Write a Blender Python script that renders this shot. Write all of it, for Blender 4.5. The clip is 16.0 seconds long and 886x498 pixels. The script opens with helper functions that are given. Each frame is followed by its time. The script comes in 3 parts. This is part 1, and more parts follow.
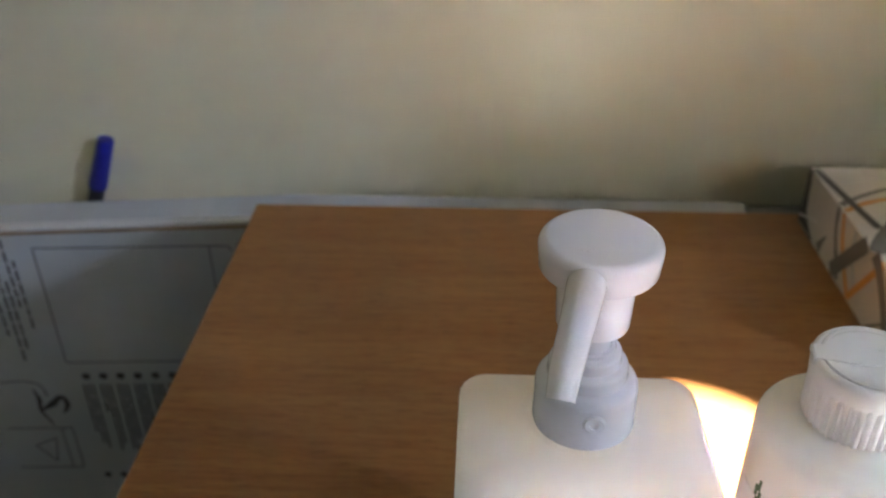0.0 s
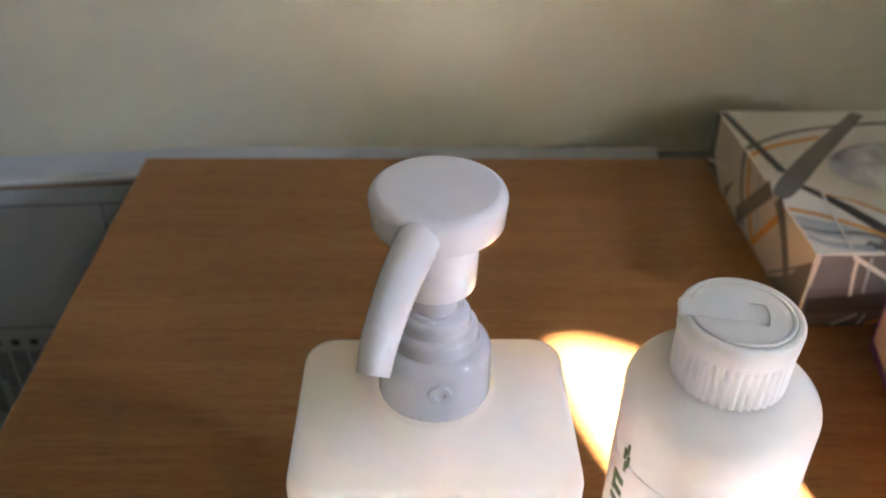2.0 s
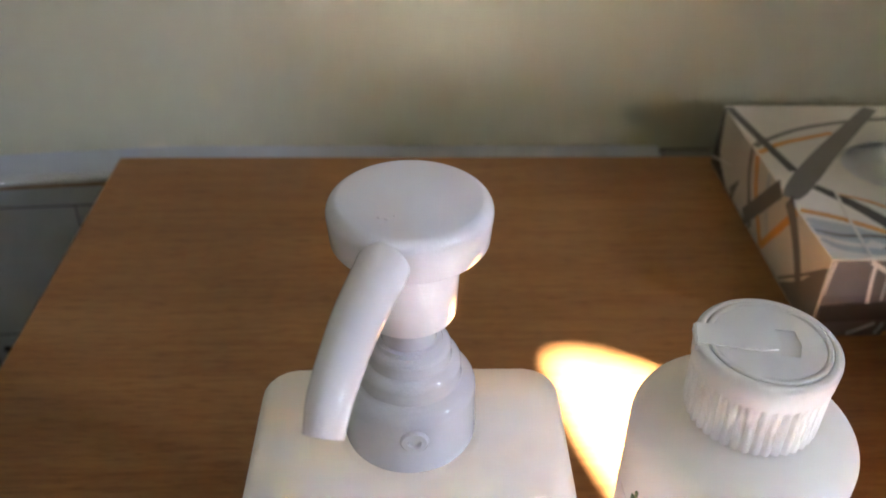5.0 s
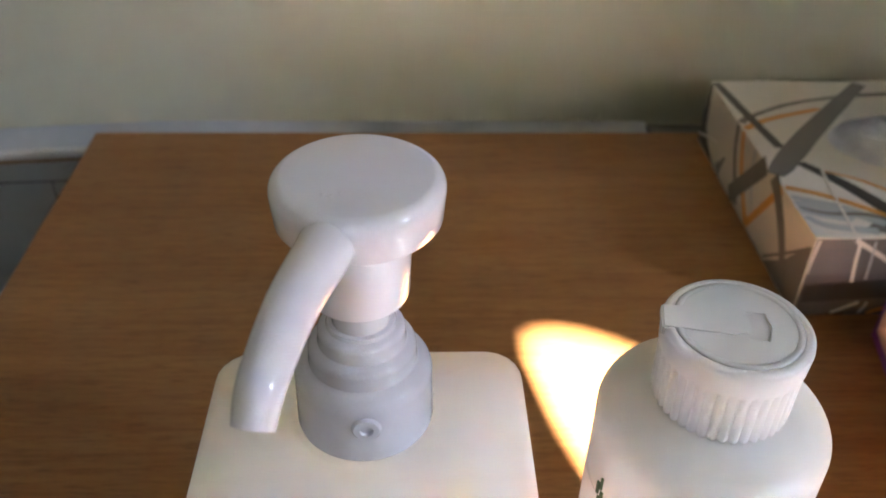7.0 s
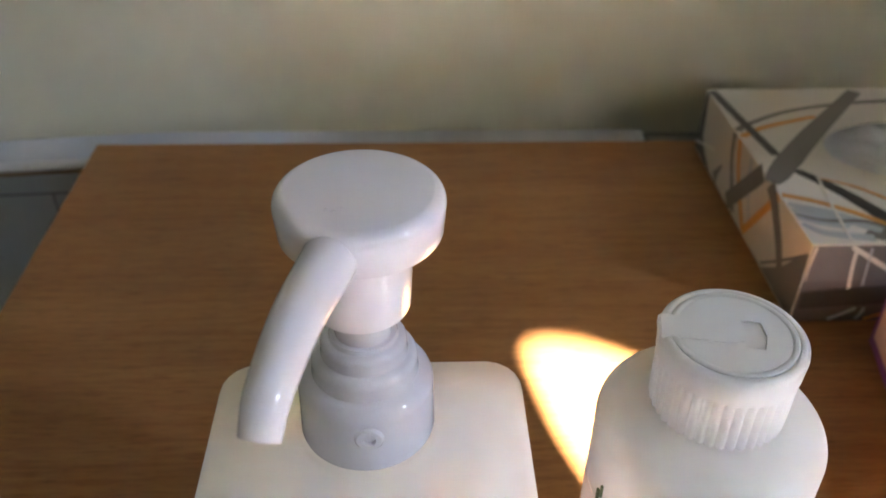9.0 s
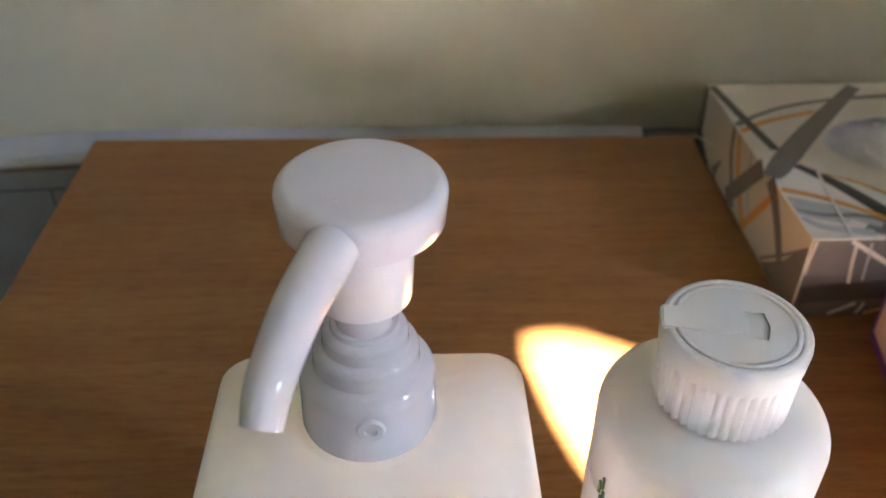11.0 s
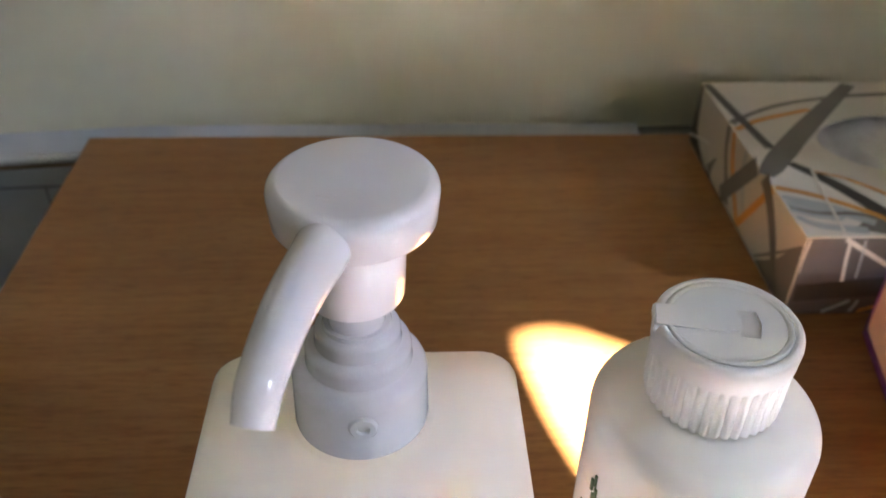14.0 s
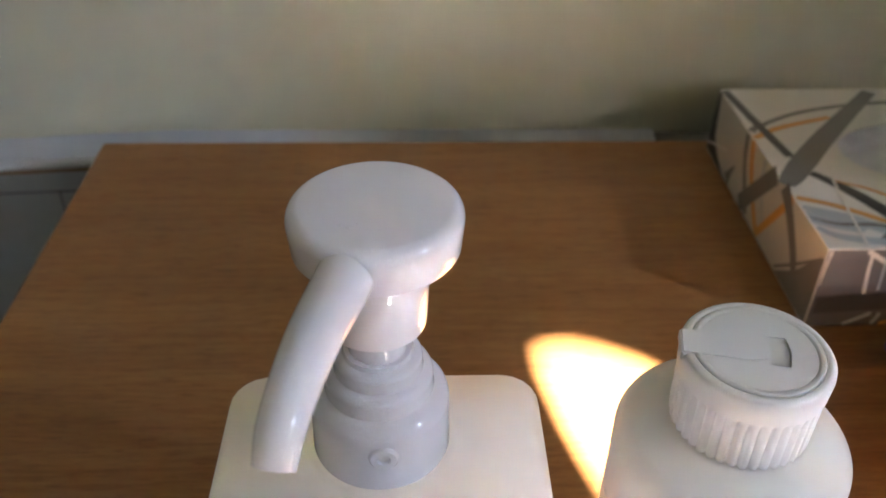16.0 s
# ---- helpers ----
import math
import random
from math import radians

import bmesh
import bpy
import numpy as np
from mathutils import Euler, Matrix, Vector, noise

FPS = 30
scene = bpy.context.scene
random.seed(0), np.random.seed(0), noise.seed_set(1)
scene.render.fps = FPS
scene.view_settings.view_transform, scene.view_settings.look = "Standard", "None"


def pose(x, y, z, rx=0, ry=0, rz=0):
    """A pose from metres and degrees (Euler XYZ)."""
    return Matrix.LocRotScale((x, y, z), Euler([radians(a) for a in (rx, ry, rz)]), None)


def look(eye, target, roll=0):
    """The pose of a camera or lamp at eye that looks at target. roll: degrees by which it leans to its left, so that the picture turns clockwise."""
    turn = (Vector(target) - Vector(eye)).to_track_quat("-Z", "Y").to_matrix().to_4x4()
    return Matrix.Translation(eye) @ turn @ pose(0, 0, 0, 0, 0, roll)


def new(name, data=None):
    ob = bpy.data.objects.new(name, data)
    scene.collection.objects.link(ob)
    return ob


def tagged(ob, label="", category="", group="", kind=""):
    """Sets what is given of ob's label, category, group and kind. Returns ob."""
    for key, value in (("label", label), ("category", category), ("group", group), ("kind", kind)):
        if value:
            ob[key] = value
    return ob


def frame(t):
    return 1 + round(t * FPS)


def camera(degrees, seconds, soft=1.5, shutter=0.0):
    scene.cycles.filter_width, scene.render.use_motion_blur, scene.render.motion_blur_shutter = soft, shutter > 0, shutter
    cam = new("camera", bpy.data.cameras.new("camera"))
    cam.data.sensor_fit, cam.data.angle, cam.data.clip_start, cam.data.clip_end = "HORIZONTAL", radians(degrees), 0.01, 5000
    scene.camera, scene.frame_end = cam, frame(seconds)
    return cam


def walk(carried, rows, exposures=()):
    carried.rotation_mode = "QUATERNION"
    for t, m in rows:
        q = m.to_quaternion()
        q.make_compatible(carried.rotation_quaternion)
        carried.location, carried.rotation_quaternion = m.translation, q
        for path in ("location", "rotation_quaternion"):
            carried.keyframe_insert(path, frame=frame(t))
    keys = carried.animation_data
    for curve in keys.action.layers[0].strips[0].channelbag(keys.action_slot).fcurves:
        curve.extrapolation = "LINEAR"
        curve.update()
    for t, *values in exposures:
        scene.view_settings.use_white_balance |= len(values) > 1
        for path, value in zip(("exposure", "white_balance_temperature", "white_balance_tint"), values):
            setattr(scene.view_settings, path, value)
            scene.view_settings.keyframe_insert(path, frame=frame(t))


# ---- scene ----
cam = camera(54.24, 16.0, 1.7)
PATH = [
    (0, (0.20331, -0.67257, 1.12355), (0.18956, -0.41798, 0.96546), -0.457),
    (0.5, (0.19922, -0.65585, 1.12344), (0.19678, -0.40174, 0.96401), 0.702),
    (1, (0.20928, -0.65723, 1.11626), (0.21258, -0.40345, 0.95631), 1.683),
    (1.5, (0.22031, -0.65009, 1.11616), (0.22526, -0.39862, 0.95264), 0.612),
    (2, (0.23432, -0.64715, 1.10872), (0.24105, -0.40150, 0.93664), 0.854),
    (2.5, (0.24172, -0.63864, 1.10562), (0.24883, -0.39326, 0.93317), 0.960),
    (3, (0.24086, -0.64329, 1.10843), (0.24195, -0.39615, 0.93837), -0.031),
    (3.5, (0.23554, -0.64404, 1.10653), (0.23403, -0.39785, 0.93510), -0.369),
    (4, (0.23638, -0.62972, 1.09781), (0.24386, -0.38378, 0.92618), 0.926),
    (6.5, (0.24822, -0.60759, 1.08945), (0.25536, -0.36654, 0.91101), 0.579),
    (7, (0.25013, -0.60553, 1.08740), (0.25976, -0.36553, 0.90766), 1.129),
    (7.5, (0.25148, -0.60696, 1.08928), (0.26167, -0.36530, 0.91180), 1.385),
    (8, (0.24875, -0.60904, 1.09109), (0.25888, -0.36669, 0.91456), 1.204),
    (8.5, (0.24981, -0.60787, 1.09087), (0.25942, -0.36603, 0.91360), 0.788),
    (11, (0.24888, -0.60790, 1.08827), (0.25954, -0.36678, 0.91009), 0.815),
    (11.5, (0.24743, -0.60850, 1.08751), (0.25831, -0.36779, 0.90879), 0.877),
    (12, (0.25004, -0.60907, 1.08748), (0.26396, -0.36828, 0.90908), 1.343),
    (12.5, (0.24999, -0.60917, 1.08820), (0.26390, -0.36810, 0.91017), 1.244),
    (13, (0.24788, -0.60972, 1.08759), (0.25982, -0.36943, 0.90837), 1.156),
    (13.5, (0.24988, -0.60878, 1.08831), (0.26259, -0.36847, 0.90916), 1.213),
    (14, (0.24983, -0.60810, 1.08865), (0.26170, -0.36754, 0.90979), 1.013),
    (14.5, (0.24924, -0.60827, 1.08855), (0.25923, -0.36746, 0.90991), 0.859),
    (15, (0.25249, -0.60985, 1.08826), (0.26358, -0.36915, 0.90955), 1.019),
    (15.5, (0.24925, -0.60856, 1.09048), (0.25937, -0.36737, 0.91236), 1.106),
    (16, (0.24735, -0.60073, 1.09083), (0.25539, -0.36018, 0.91174), 0.709),
]
EXPOSURE, WINDOW_W, KELVIN, TINT = 6.03, 0.54, 6150.0, 17.5
STOPS = [(0.0, 0.0), (0.5, 0.26), (1.0, 0.31), (1.5, 0.26), (2.0, 0.05), (2.5, -0.02), (4.0, 0.02), (8.0, -0.05), (12.5, -0.02), (16.0, -0.07)]
walk(cam, [(t, look(eye, target, roll)) for t, eye, target, roll in PATH], [(t, EXPOSURE + e, KELVIN, TINT) for t, e in STOPS])
cam.data.dof.use_dof, cam.data.dof.focus_distance, cam.data.dof.aperture_fstop = True, 0.21, 21.0

# ---- light ----
SOUTH = -2.2            # the front wall, behind the camera
AZ, EL = 18.0, 30.0      # the sun: degrees to the right of the room's front, and above the horizon
SUN_WAY = Vector((math.sin(radians(AZ)) * math.cos(radians(EL)), -math.cos(radians(AZ)) * math.cos(radians(EL)), math.sin(radians(EL))))
world = bpy.data.worlds.new("sky")
scene.world = world
world.use_nodes = True
wn = world.node_tree.nodes
sky = wn.new("ShaderNodeTexSky")
sky.sky_type, sky.sun_disc = "NISHITA", False
sky.sun_elevation, sky.sun_rotation = radians(EL), radians(180 - AZ)
world.node_tree.links.new(sky.outputs[0], wn["Background"].inputs[0])
wn["Background"].inputs[1].default_value = 0.1

sun = new("sun", bpy.data.lights.new("sun", "SUN"))
sun.data.energy, sun.data.angle, sun.data.color = 5.0, radians(0.45), (1.0, 0.935, 0.86)
sun.matrix_world = look(SUN_WAY * 5, (0, 0, 0))

sky_light = new("window_light", bpy.data.lights.new("window_light", "AREA"))
sky_light.data.shape, sky_light.data.size, sky_light.data.size_y = "RECTANGLE", 0.22, 0.46
sky_light.data.energy, sky_light.data.color = WINDOW_W, (0.84, 0.93, 1.0)
sky_light.matrix_world = look((3.17, -1.94, 2.35), (0.1, -0.2, 0.8))


# ---- materials ----
def material(name, color, rough=0.5, metal=0.0):
    m = bpy.data.materials.new(name)
    m.use_nodes = True
    b = m.node_tree.nodes["Principled BSDF"]
    b.inputs["Base Color"].default_value = (*color, 1)
    b.inputs["Roughness"].default_value = rough
    b.inputs["Metallic"].default_value = metal
    return m, b, m.node_tree.nodes, m.node_tree.links


def coords(n, l, scale=(1, 1, 1), turn=(0, 0, 0)):
    c, mp = n.new("ShaderNodeTexCoord"), n.new("ShaderNodeMapping")
    mp.inputs["Scale"].default_value = scale
    mp.inputs["Rotation"].default_value = turn
    l.new(c.outputs["Object"], mp.inputs[0])
    return mp.outputs[0]


def noisy(n, l, at, scale, detail=4.0, rough=0.55, twist=0.0):
    t = n.new("ShaderNodeTexNoise")
    t.inputs["Scale"].default_value, t.inputs["Detail"].default_value = scale, detail
    t.inputs["Roughness"].default_value, t.inputs["Distortion"].default_value = rough, twist
    l.new(at, t.inputs["Vector"])
    return t.outputs["Fac"]


def ramp(n, l, fac, stops):
    r = n.new("ShaderNodeValToRGB")
    for i, (p, c) in enumerate(stops):
        e = r.color_ramp.elements[i] if i < 2 else r.color_ramp.elements.new(p)
        e.position, e.color = p, (*c, 1)
    l.new(fac, r.inputs[0])
    return r.outputs[0]


def mixed(n, l, a, b, fac=0.5, how="MULTIPLY"):
    m = n.new("ShaderNodeMix")
    m.data_type, m.blend_type = "RGBA", how
    m.inputs[0].default_value = fac
    l.new(a, m.inputs[6])
    l.new(b, m.inputs[7])
    return m.outputs[2]


def bump(n, l, b, height, strength=0.2, far=0.001):
    k = n.new("ShaderNodeBump")
    k.inputs["Strength"].default_value, k.inputs["Distance"].default_value = strength, far
    l.new(height, k.inputs["Height"])
    l.new(k.outputs[0], b.inputs["Normal"])


def rough_by(n, l, b, fac, low, high):
    r = n.new("ShaderNodeMapRange")
    r.inputs["To Min"].default_value, r.inputs["To Max"].default_value = low, high
    l.new(fac, r.inputs[0])
    l.new(r.outputs[0], b.inputs["Roughness"])


def worn(name, color, rough, scale=60.0, vary=0.12, relief=0.08):
    """A plain coat with faint blotches at two scales and a fine relief."""
    m, b, n, l = material(name, color, rough)
    at = coords(n, l)
    big, fine = noisy(n, l, at, scale * 0.12), noisy(n, l, at, scale, 6)
    dark = tuple(c * (1 - vary) for c in color)
    lite = tuple(min(1, c * (1 + vary * 0.6)) for c in color)
    a = ramp(n, l, big, [(0.3, dark), (0.7, lite)])
    g = ramp(n, l, fine, [(0.3, (1 - vary * 0.5,) * 3), (0.7, (1, 1, 1))])
    l.new(mixed(n, l, a, g, 1.0), b.inputs["Base Color"])
    rough_by(n, l, b, fine, max(0.02, rough - 0.06), rough + 0.06)
    bump(n, l, b, fine, relief, 0.0006)
    return m


def wood_material():
    m, b, n, l = material("beech_laminate", (0.3, 0.15, 0.06), 0.36)
    broad = noisy(n, l, coords(n, l, (0.7, 7, 7)), 5.0, 6, 0.62, 0.5)
    grain = noisy(n, l, coords(n, l, (3.0, 110, 110)), 5.0, 4, 0.6, 0.15)
    pore = noisy(n, l, coords(n, l, (15, 290, 290)), 4.0, 3, 0.65)
    a = ramp(n, l, broad, [(0.2, (0.235, 0.104, 0.028)), (0.5, (0.295, 0.136, 0.040)), (0.8, (0.350, 0.170, 0.053))])
    g = ramp(n, l, grain, [(0.3, (0.66, 0.58, 0.50)), (0.55, (1, 1, 1))])
    p = ramp(n, l, pore, [(0.36, (0.42, 0.35, 0.28)), (0.48, (1, 1, 1))])
    l.new(mixed(n, l, mixed(n, l, a, g, 0.8), p, 0.65), b.inputs["Base Color"])
    b.inputs["Specular IOR Level"].default_value = 0.35
    rough_by(n, l, b, grain, 0.36, 0.5)
    bump(n, l, b, pore, 0.08, 0.0003)
    return m


def milky(name, color, rough, weight, reach, radius=(1.0, 0.95, 0.88), speck=0.05):
    """Plastic that lets light through its skin."""
    m, b, n, l = material(name, color, rough)
    b.subsurface_method = "BURLEY"
    b.inputs["Subsurface Weight"].default_value = weight
    b.inputs["Subsurface Radius"].default_value = radius
    b.inputs["Subsurface Scale"].default_value = reach
    f = noisy(n, l, coords(n, l), 220.0, 4)
    big = noisy(n, l, coords(n, l), 30.0, 3)
    rough_by(n, l, b, big, rough - 0.05, rough + 0.07)
    bump(n, l, b, f, speck, 0.0003)
    return m


def wall_material():
    m, b, n, l = material("cream_paint", (0.62, 0.57, 0.45), 0.5)
    at = coords(n, l)
    big, fine = noisy(n, l, at, 3.0, 3), noisy(n, l, at, 260.0, 3)
    a = ramp(n, l, big, [(0.3, (0.572, 0.546, 0.418)), (0.7, (0.630, 0.607, 0.472))])
    l.new(a, b.inputs["Base Color"])
    rough_by(n, l, b, big, 0.42, 0.55)
    bump(n, l, b, fine, 0.12, 0.0008)
    return m


WOOD = wood_material()
WALL = wall_material()
PLASTER = worn("white_plaster", (0.74, 0.72, 0.68), 0.8, 20)
FLOOR = worn("grey_floor", (0.22, 0.21, 0.2), 0.6, 30, 0.2)
# white board greyed for the little light that the carton's face gets
CARD = worn("dimmed_white_carton_board", (0.38, 0.41, 0.46), 0.62, 50, 0.1)
CARD_EDGE = worn("brown_carton_core", (0.25, 0.17, 0.1), 0.8, 150, 0.25)
# flap and fold of the same carton, in lighter tones than its face
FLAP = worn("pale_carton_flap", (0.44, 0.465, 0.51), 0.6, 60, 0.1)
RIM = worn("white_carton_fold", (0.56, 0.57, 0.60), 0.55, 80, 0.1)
INK = worn("grey_print", (0.06, 0.065, 0.07), 0.6, 120, 0.2)
INK_DARK = worn("black_print", (0.02, 0.02, 0.025), 0.5, 120, 0.2)
BODY = milky("cream_bottle_plastic", (0.88, 0.85, 0.82), 0.42, 1.0, 0.08)
PUMP = milky("white_pump_plastic", (0.78, 0.765, 0.83), 0.09, 0.3, 0.004, (1, 1, 1), 0.02)
COLLAR = milky("lilac_grey_pump_plastic", (0.60, 0.61, 0.69), 0.06, 0.3, 0.003, (1, 1, 1), 0.02)
COLLAR.node_tree.nodes["Principled BSDF"].inputs["Specular IOR Level"].default_value = 0.8
CLEAR_BODY = milky("milky_bottle_plastic", (0.87, 0.87, 0.85), 0.34, 1.0, 0.03, (1.0, 0.95, 0.9))
CAP = milky("white_cap_plastic", (0.84, 0.84, 0.85), 0.3, 0.5, 0.008, (1, 0.95, 0.9), 0.03)
# ivory tint stands for light bouncing about inside the cap's notch
CREAM = milky("bounce_tinted_plastic", (0.72, 0.66, 0.5), 0.4, 0.4, 0.004)
LABEL = worn("white_label_film", (0.84, 0.85, 0.86), 0.3, 90, 0.04)
GREEN = worn("green_print", (0.09, 0.16, 0.075), 0.4, 200, 0.2)
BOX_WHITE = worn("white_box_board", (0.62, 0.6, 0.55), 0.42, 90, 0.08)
# sides, back and bottom: darker and warmer than the top board
BOX_SIDE = worn("darker_cream_box_board", (0.52, 0.49, 0.43), 0.42, 90, 0.08)
BOX_GREY = worn("grey_box_print", (0.13, 0.125, 0.115), 0.4, 140, 0.15)
BOX_DARK = worn("charcoal_box_print", (0.04, 0.038, 0.036), 0.4, 140, 0.2)
BOX_TEAL = worn("pale_blue_grey_print", (0.36, 0.4, 0.42), 0.4, 140, 0.12)
# front print darkened further, for the shade this face stands in
BOX_FRONT = worn("shaded_grey_box_front", (0.10, 0.095, 0.095), 0.38, 90, 0.2)
BOX_MID = worn("mid_grey_box_print", (0.12, 0.117, 0.115), 0.4, 140, 0.2)
ORANGE = worn("orange_print", (0.62, 0.27, 0.035), 0.4, 140, 0.15)
TISSUE = worn("white_tissue", (0.62, 0.64, 0.68), 0.9, 300, 0.1, 0.3)
BOUNCE = worn("bounce_white", (0.78, 0.78, 0.77), 0.7, 120, 0.04)
PURPLE = worn("purple_box_print", (0.17, 0.03, 0.24), 0.4, 120, 0.15)
PINK = worn("pale_pink_print", (0.68, 0.48, 0.44), 0.45, 120, 0.12)
BLUE = worn("blue_marker_plastic", (0.012, 0.016, 0.24), 0.35, 160, 0.15)
BLACK = worn("black_marker_plastic", (0.012, 0.012, 0.016), 0.4, 160, 0.2)


# ---- building helpers ----
def part(name, bm, mat, parent=None, label="", smooth=None):
    """Links a bmesh as one mesh object under a thing or a part. smooth: the crease angle in degrees."""
    bmesh.ops.recalc_face_normals(bm, faces=bm.faces)
    if smooth is not None:
        for fc in bm.faces:
            fc.smooth = True
        for e in bm.edges:
            e.smooth = len(e.link_faces) == 2 and e.calc_face_angle(0) < radians(smooth)
    me = bpy.data.meshes.new(name)
    bm.to_mesh(me)
    bm.free()
    me.materials.append(mat)
    ob = new(name, me)
    if parent:
        ob.parent = parent
    if label:
        ob["label"] = label
    return ob


def thing(name, at, label, category, turn=0.0, group=""):
    ob = new(name)
    ob.empty_display_size = 0.02
    ob.matrix_world = pose(*at, 0, 0, turn)
    return tagged(ob, label, category, group)


def block(lo, hi, bevel=0.0, segs=2):
    bm = bmesh.new()
    bmesh.ops.create_cube(bm, size=1)
    for v in bm.verts:
        v.co = [a + (c + 0.5) * (b - a) for a, b, c in zip(lo, hi, v.co)]
    if bevel:
        bmesh.ops.bevel(bm, geom=bm.edges[:], offset=bevel, segments=segs, affect="EDGES", profile=0.5)
    return bm


def rings(loops, cap_start=True, cap_end=True):
    """A skin over closed loops of equally many points."""
    bm = bmesh.new()
    rows = [[bm.verts.new(p) for p in loop] for loop in loops]
    k = len(rows[0])
    for a, b in zip(rows, rows[1:]):
        for i in range(k):
            bm.faces.new((a[i], a[(i + 1) % k], b[(i + 1) % k], b[i]))
    if cap_start:
        bm.faces.new(rows[0][::-1])
    if cap_end:
        bm.faces.new(rows[-1])
    return bm


def lathe(profile, segs=64, cx=0.0, cy=0.0):
    return rings([[(cx + r * math.cos(2 * math.pi * i / segs), cy + r * math.sin(2 * math.pi * i / segs), z) for i in range(segs)] for r, z in profile])


def arc(cr, cz, r, a0, a1, k=6):
    """Points of a profile on an arc about (cr, cz)."""
    return [(cr + r * math.cos(radians(a0 + (a1 - a0) * i / k)), cz + r * math.sin(radians(a0 + (a1 - a0) * i / k))) for i in range(k + 1)]


def rounded_rect(hx, hy, r, k=112):
    """Points of a rounded rectangle, at even angles about its middle."""
    out = []
    for i in range(k):
        c, d = math.cos(2 * math.pi * i / k), math.sin(2 * math.pi * i / k)
        t = min(hx / max(abs(c), 1e-9), hy / max(abs(d), 1e-9))
        x, y = abs(c) * t, abs(d) * t
        if x > hx - r and y > hy - r:
            ox, oy, ax, ay = hx - r, hy - r, abs(c), abs(d)
            m = ax * ox + ay * oy
            t = m + math.sqrt(max(m * m - (ox * ox + oy * oy - r * r), 0.0))
        out.append((c * t, d * t))
    return out


def smooth_line(pts, k=8):
    """A Catmull-Rom line through the points."""
    p = [Vector(q) for q in pts]
    p = [2 * p[0] - p[1]] + p + [2 * p[-1] - p[-2]]
    out = []
    for i in range(1, len(p) - 2):
        for j in range(k):
            t = j / k
            out.append(0.5 * (2 * p[i] + (p[i + 1] - p[i - 1]) * t + (2 * p[i - 1] - 5 * p[i] + 4 * p[i + 1] - p[i + 2]) * t * t
                              + (3 * p[i] - p[i - 1] - 3 * p[i + 1] + p[i + 2]) * t ** 3))
    return out + [p[-2]]


def tube(pts, radii, segs=24):
    loops = []
    side = None
    for i, p in enumerate(pts):
        d = (pts[min(i + 1, len(pts) - 1)] - pts[max(i - 1, 0)]).normalized()
        side = Vector((1, 0, 0)) if side is None else side
        side = (side - d * side.dot(d)).normalized()
        up = side.cross(d)
        loops.append([p + float(radii[i]) * (side * math.cos(2 * math.pi * j / segs) + up * math.sin(2 * math.pi * j / segs)) for j in range(segs)])
    return rings(loops)


def ribbon(pts, widths, place, lift=0.00025, k=8):
    """A printed band: a thin strip along 2D points, laid on a face by place(u, v, height)."""
    line = smooth_line([(*p, 0) for p in pts], k)
    wide = np.interp(np.linspace(0, 1, len(line)), np.linspace(0, 1, len(widths)), widths)
    loops = []
    for i, p in enumerate(line):
        d = (line[min(i + 1, len(line) - 1)] - line[max(i - 1, 0)]).normalized()
        o = Vector((-d.y, d.x, 0)) * wide[i] / 2
        a, b = p + o, p - o
        loops.append([place(a.x, a.y, lift), place(b.x, b.y, lift), place(b.x, b.y, 0.00002), place(a.x, a.y, 0.00002)])
    return rings(loops)


def holed_panel(lo, hi, holes, thick, place):
    """A flat panel lo..hi with closed holes through it, laid by place(u, v, depth)."""
    bm = bmesh.new()
    for loop in [[lo, (hi[0], lo[1]), hi, (lo[0], hi[1])]] + holes:
        vs = [bm.verts.new((*p, 0)) for p in loop]
        for a, b in zip(vs, vs[1:] + vs[:1]):
            bm.edges.new((a, b))
    bmesh.ops.triangle_fill(bm, edges=bm.edges[:], use_beauty=True)
    made = bmesh.ops.extrude_face_region(bm, geom=bm.faces[:])
    for v in [g for g in made["geom"] if isinstance(g, bmesh.types.BMVert)]:
        v.co.z = thick
    for v in bm.verts:
        v.co = place(*v.co)
    return bm


# ---- the room ----
WALL_Y, TOP = 0.118, 0.75
tagged(part("floor", block((-2.1, SOUTH - 0.1, -0.05), (3.4, 0.2, 0.0)), FLOOR), "plain grey floor of the room", "floor", kind="structure")
tagged(part("ceiling", block((-2.1, SOUTH - 0.1, 3.3), (3.4, 0.2, 3.4)), PLASTER), "plain white plaster ceiling", "ceiling", kind="structure")
tagged(part("wall_north", block((-2.0, WALL_Y, 0.0), (3.3, 0.2, 3.3)), WALL), "cream painted wall behind the wooden table", "wall", kind="structure")
tagged(part("wall_west", block((-2.1, SOUTH, 0.0), (-2.0, 0.2, 3.3)), WALL), "cream painted side wall", "wall", kind="structure")
# added out of view to keep window light off the right of wall_north
tagged(part("shade_block", block((0.86, -0.382, 0.0), (1.5, WALL_Y, 3.3), 0.004), WALL), "unseen cream wall block added to shade the wall behind the table", "wall", kind="structure")


def oval(cx, cz, rx, rz, k=40, p=1.0):
    return [(cx + rx * math.copysign(abs(math.cos(2 * math.pi * i / k)) ** p, math.cos(2 * math.pi * i / k)),
             cz + rz * math.copysign(abs(math.sin(2 * math.pi * i / k)) ** p, math.sin(2 * math.pi * i / k))) for i in range(k)]


def sun_gap(outline):
    """The gap in the front wall whose sunbeam falls on the table within the outline."""
    lift = math.tan(radians(EL)) / math.cos(radians(AZ))
    return [(x + (y - SOUTH) * math.tan(radians(AZ)), TOP + (y - SOUTH) * lift) for x, y in outline]


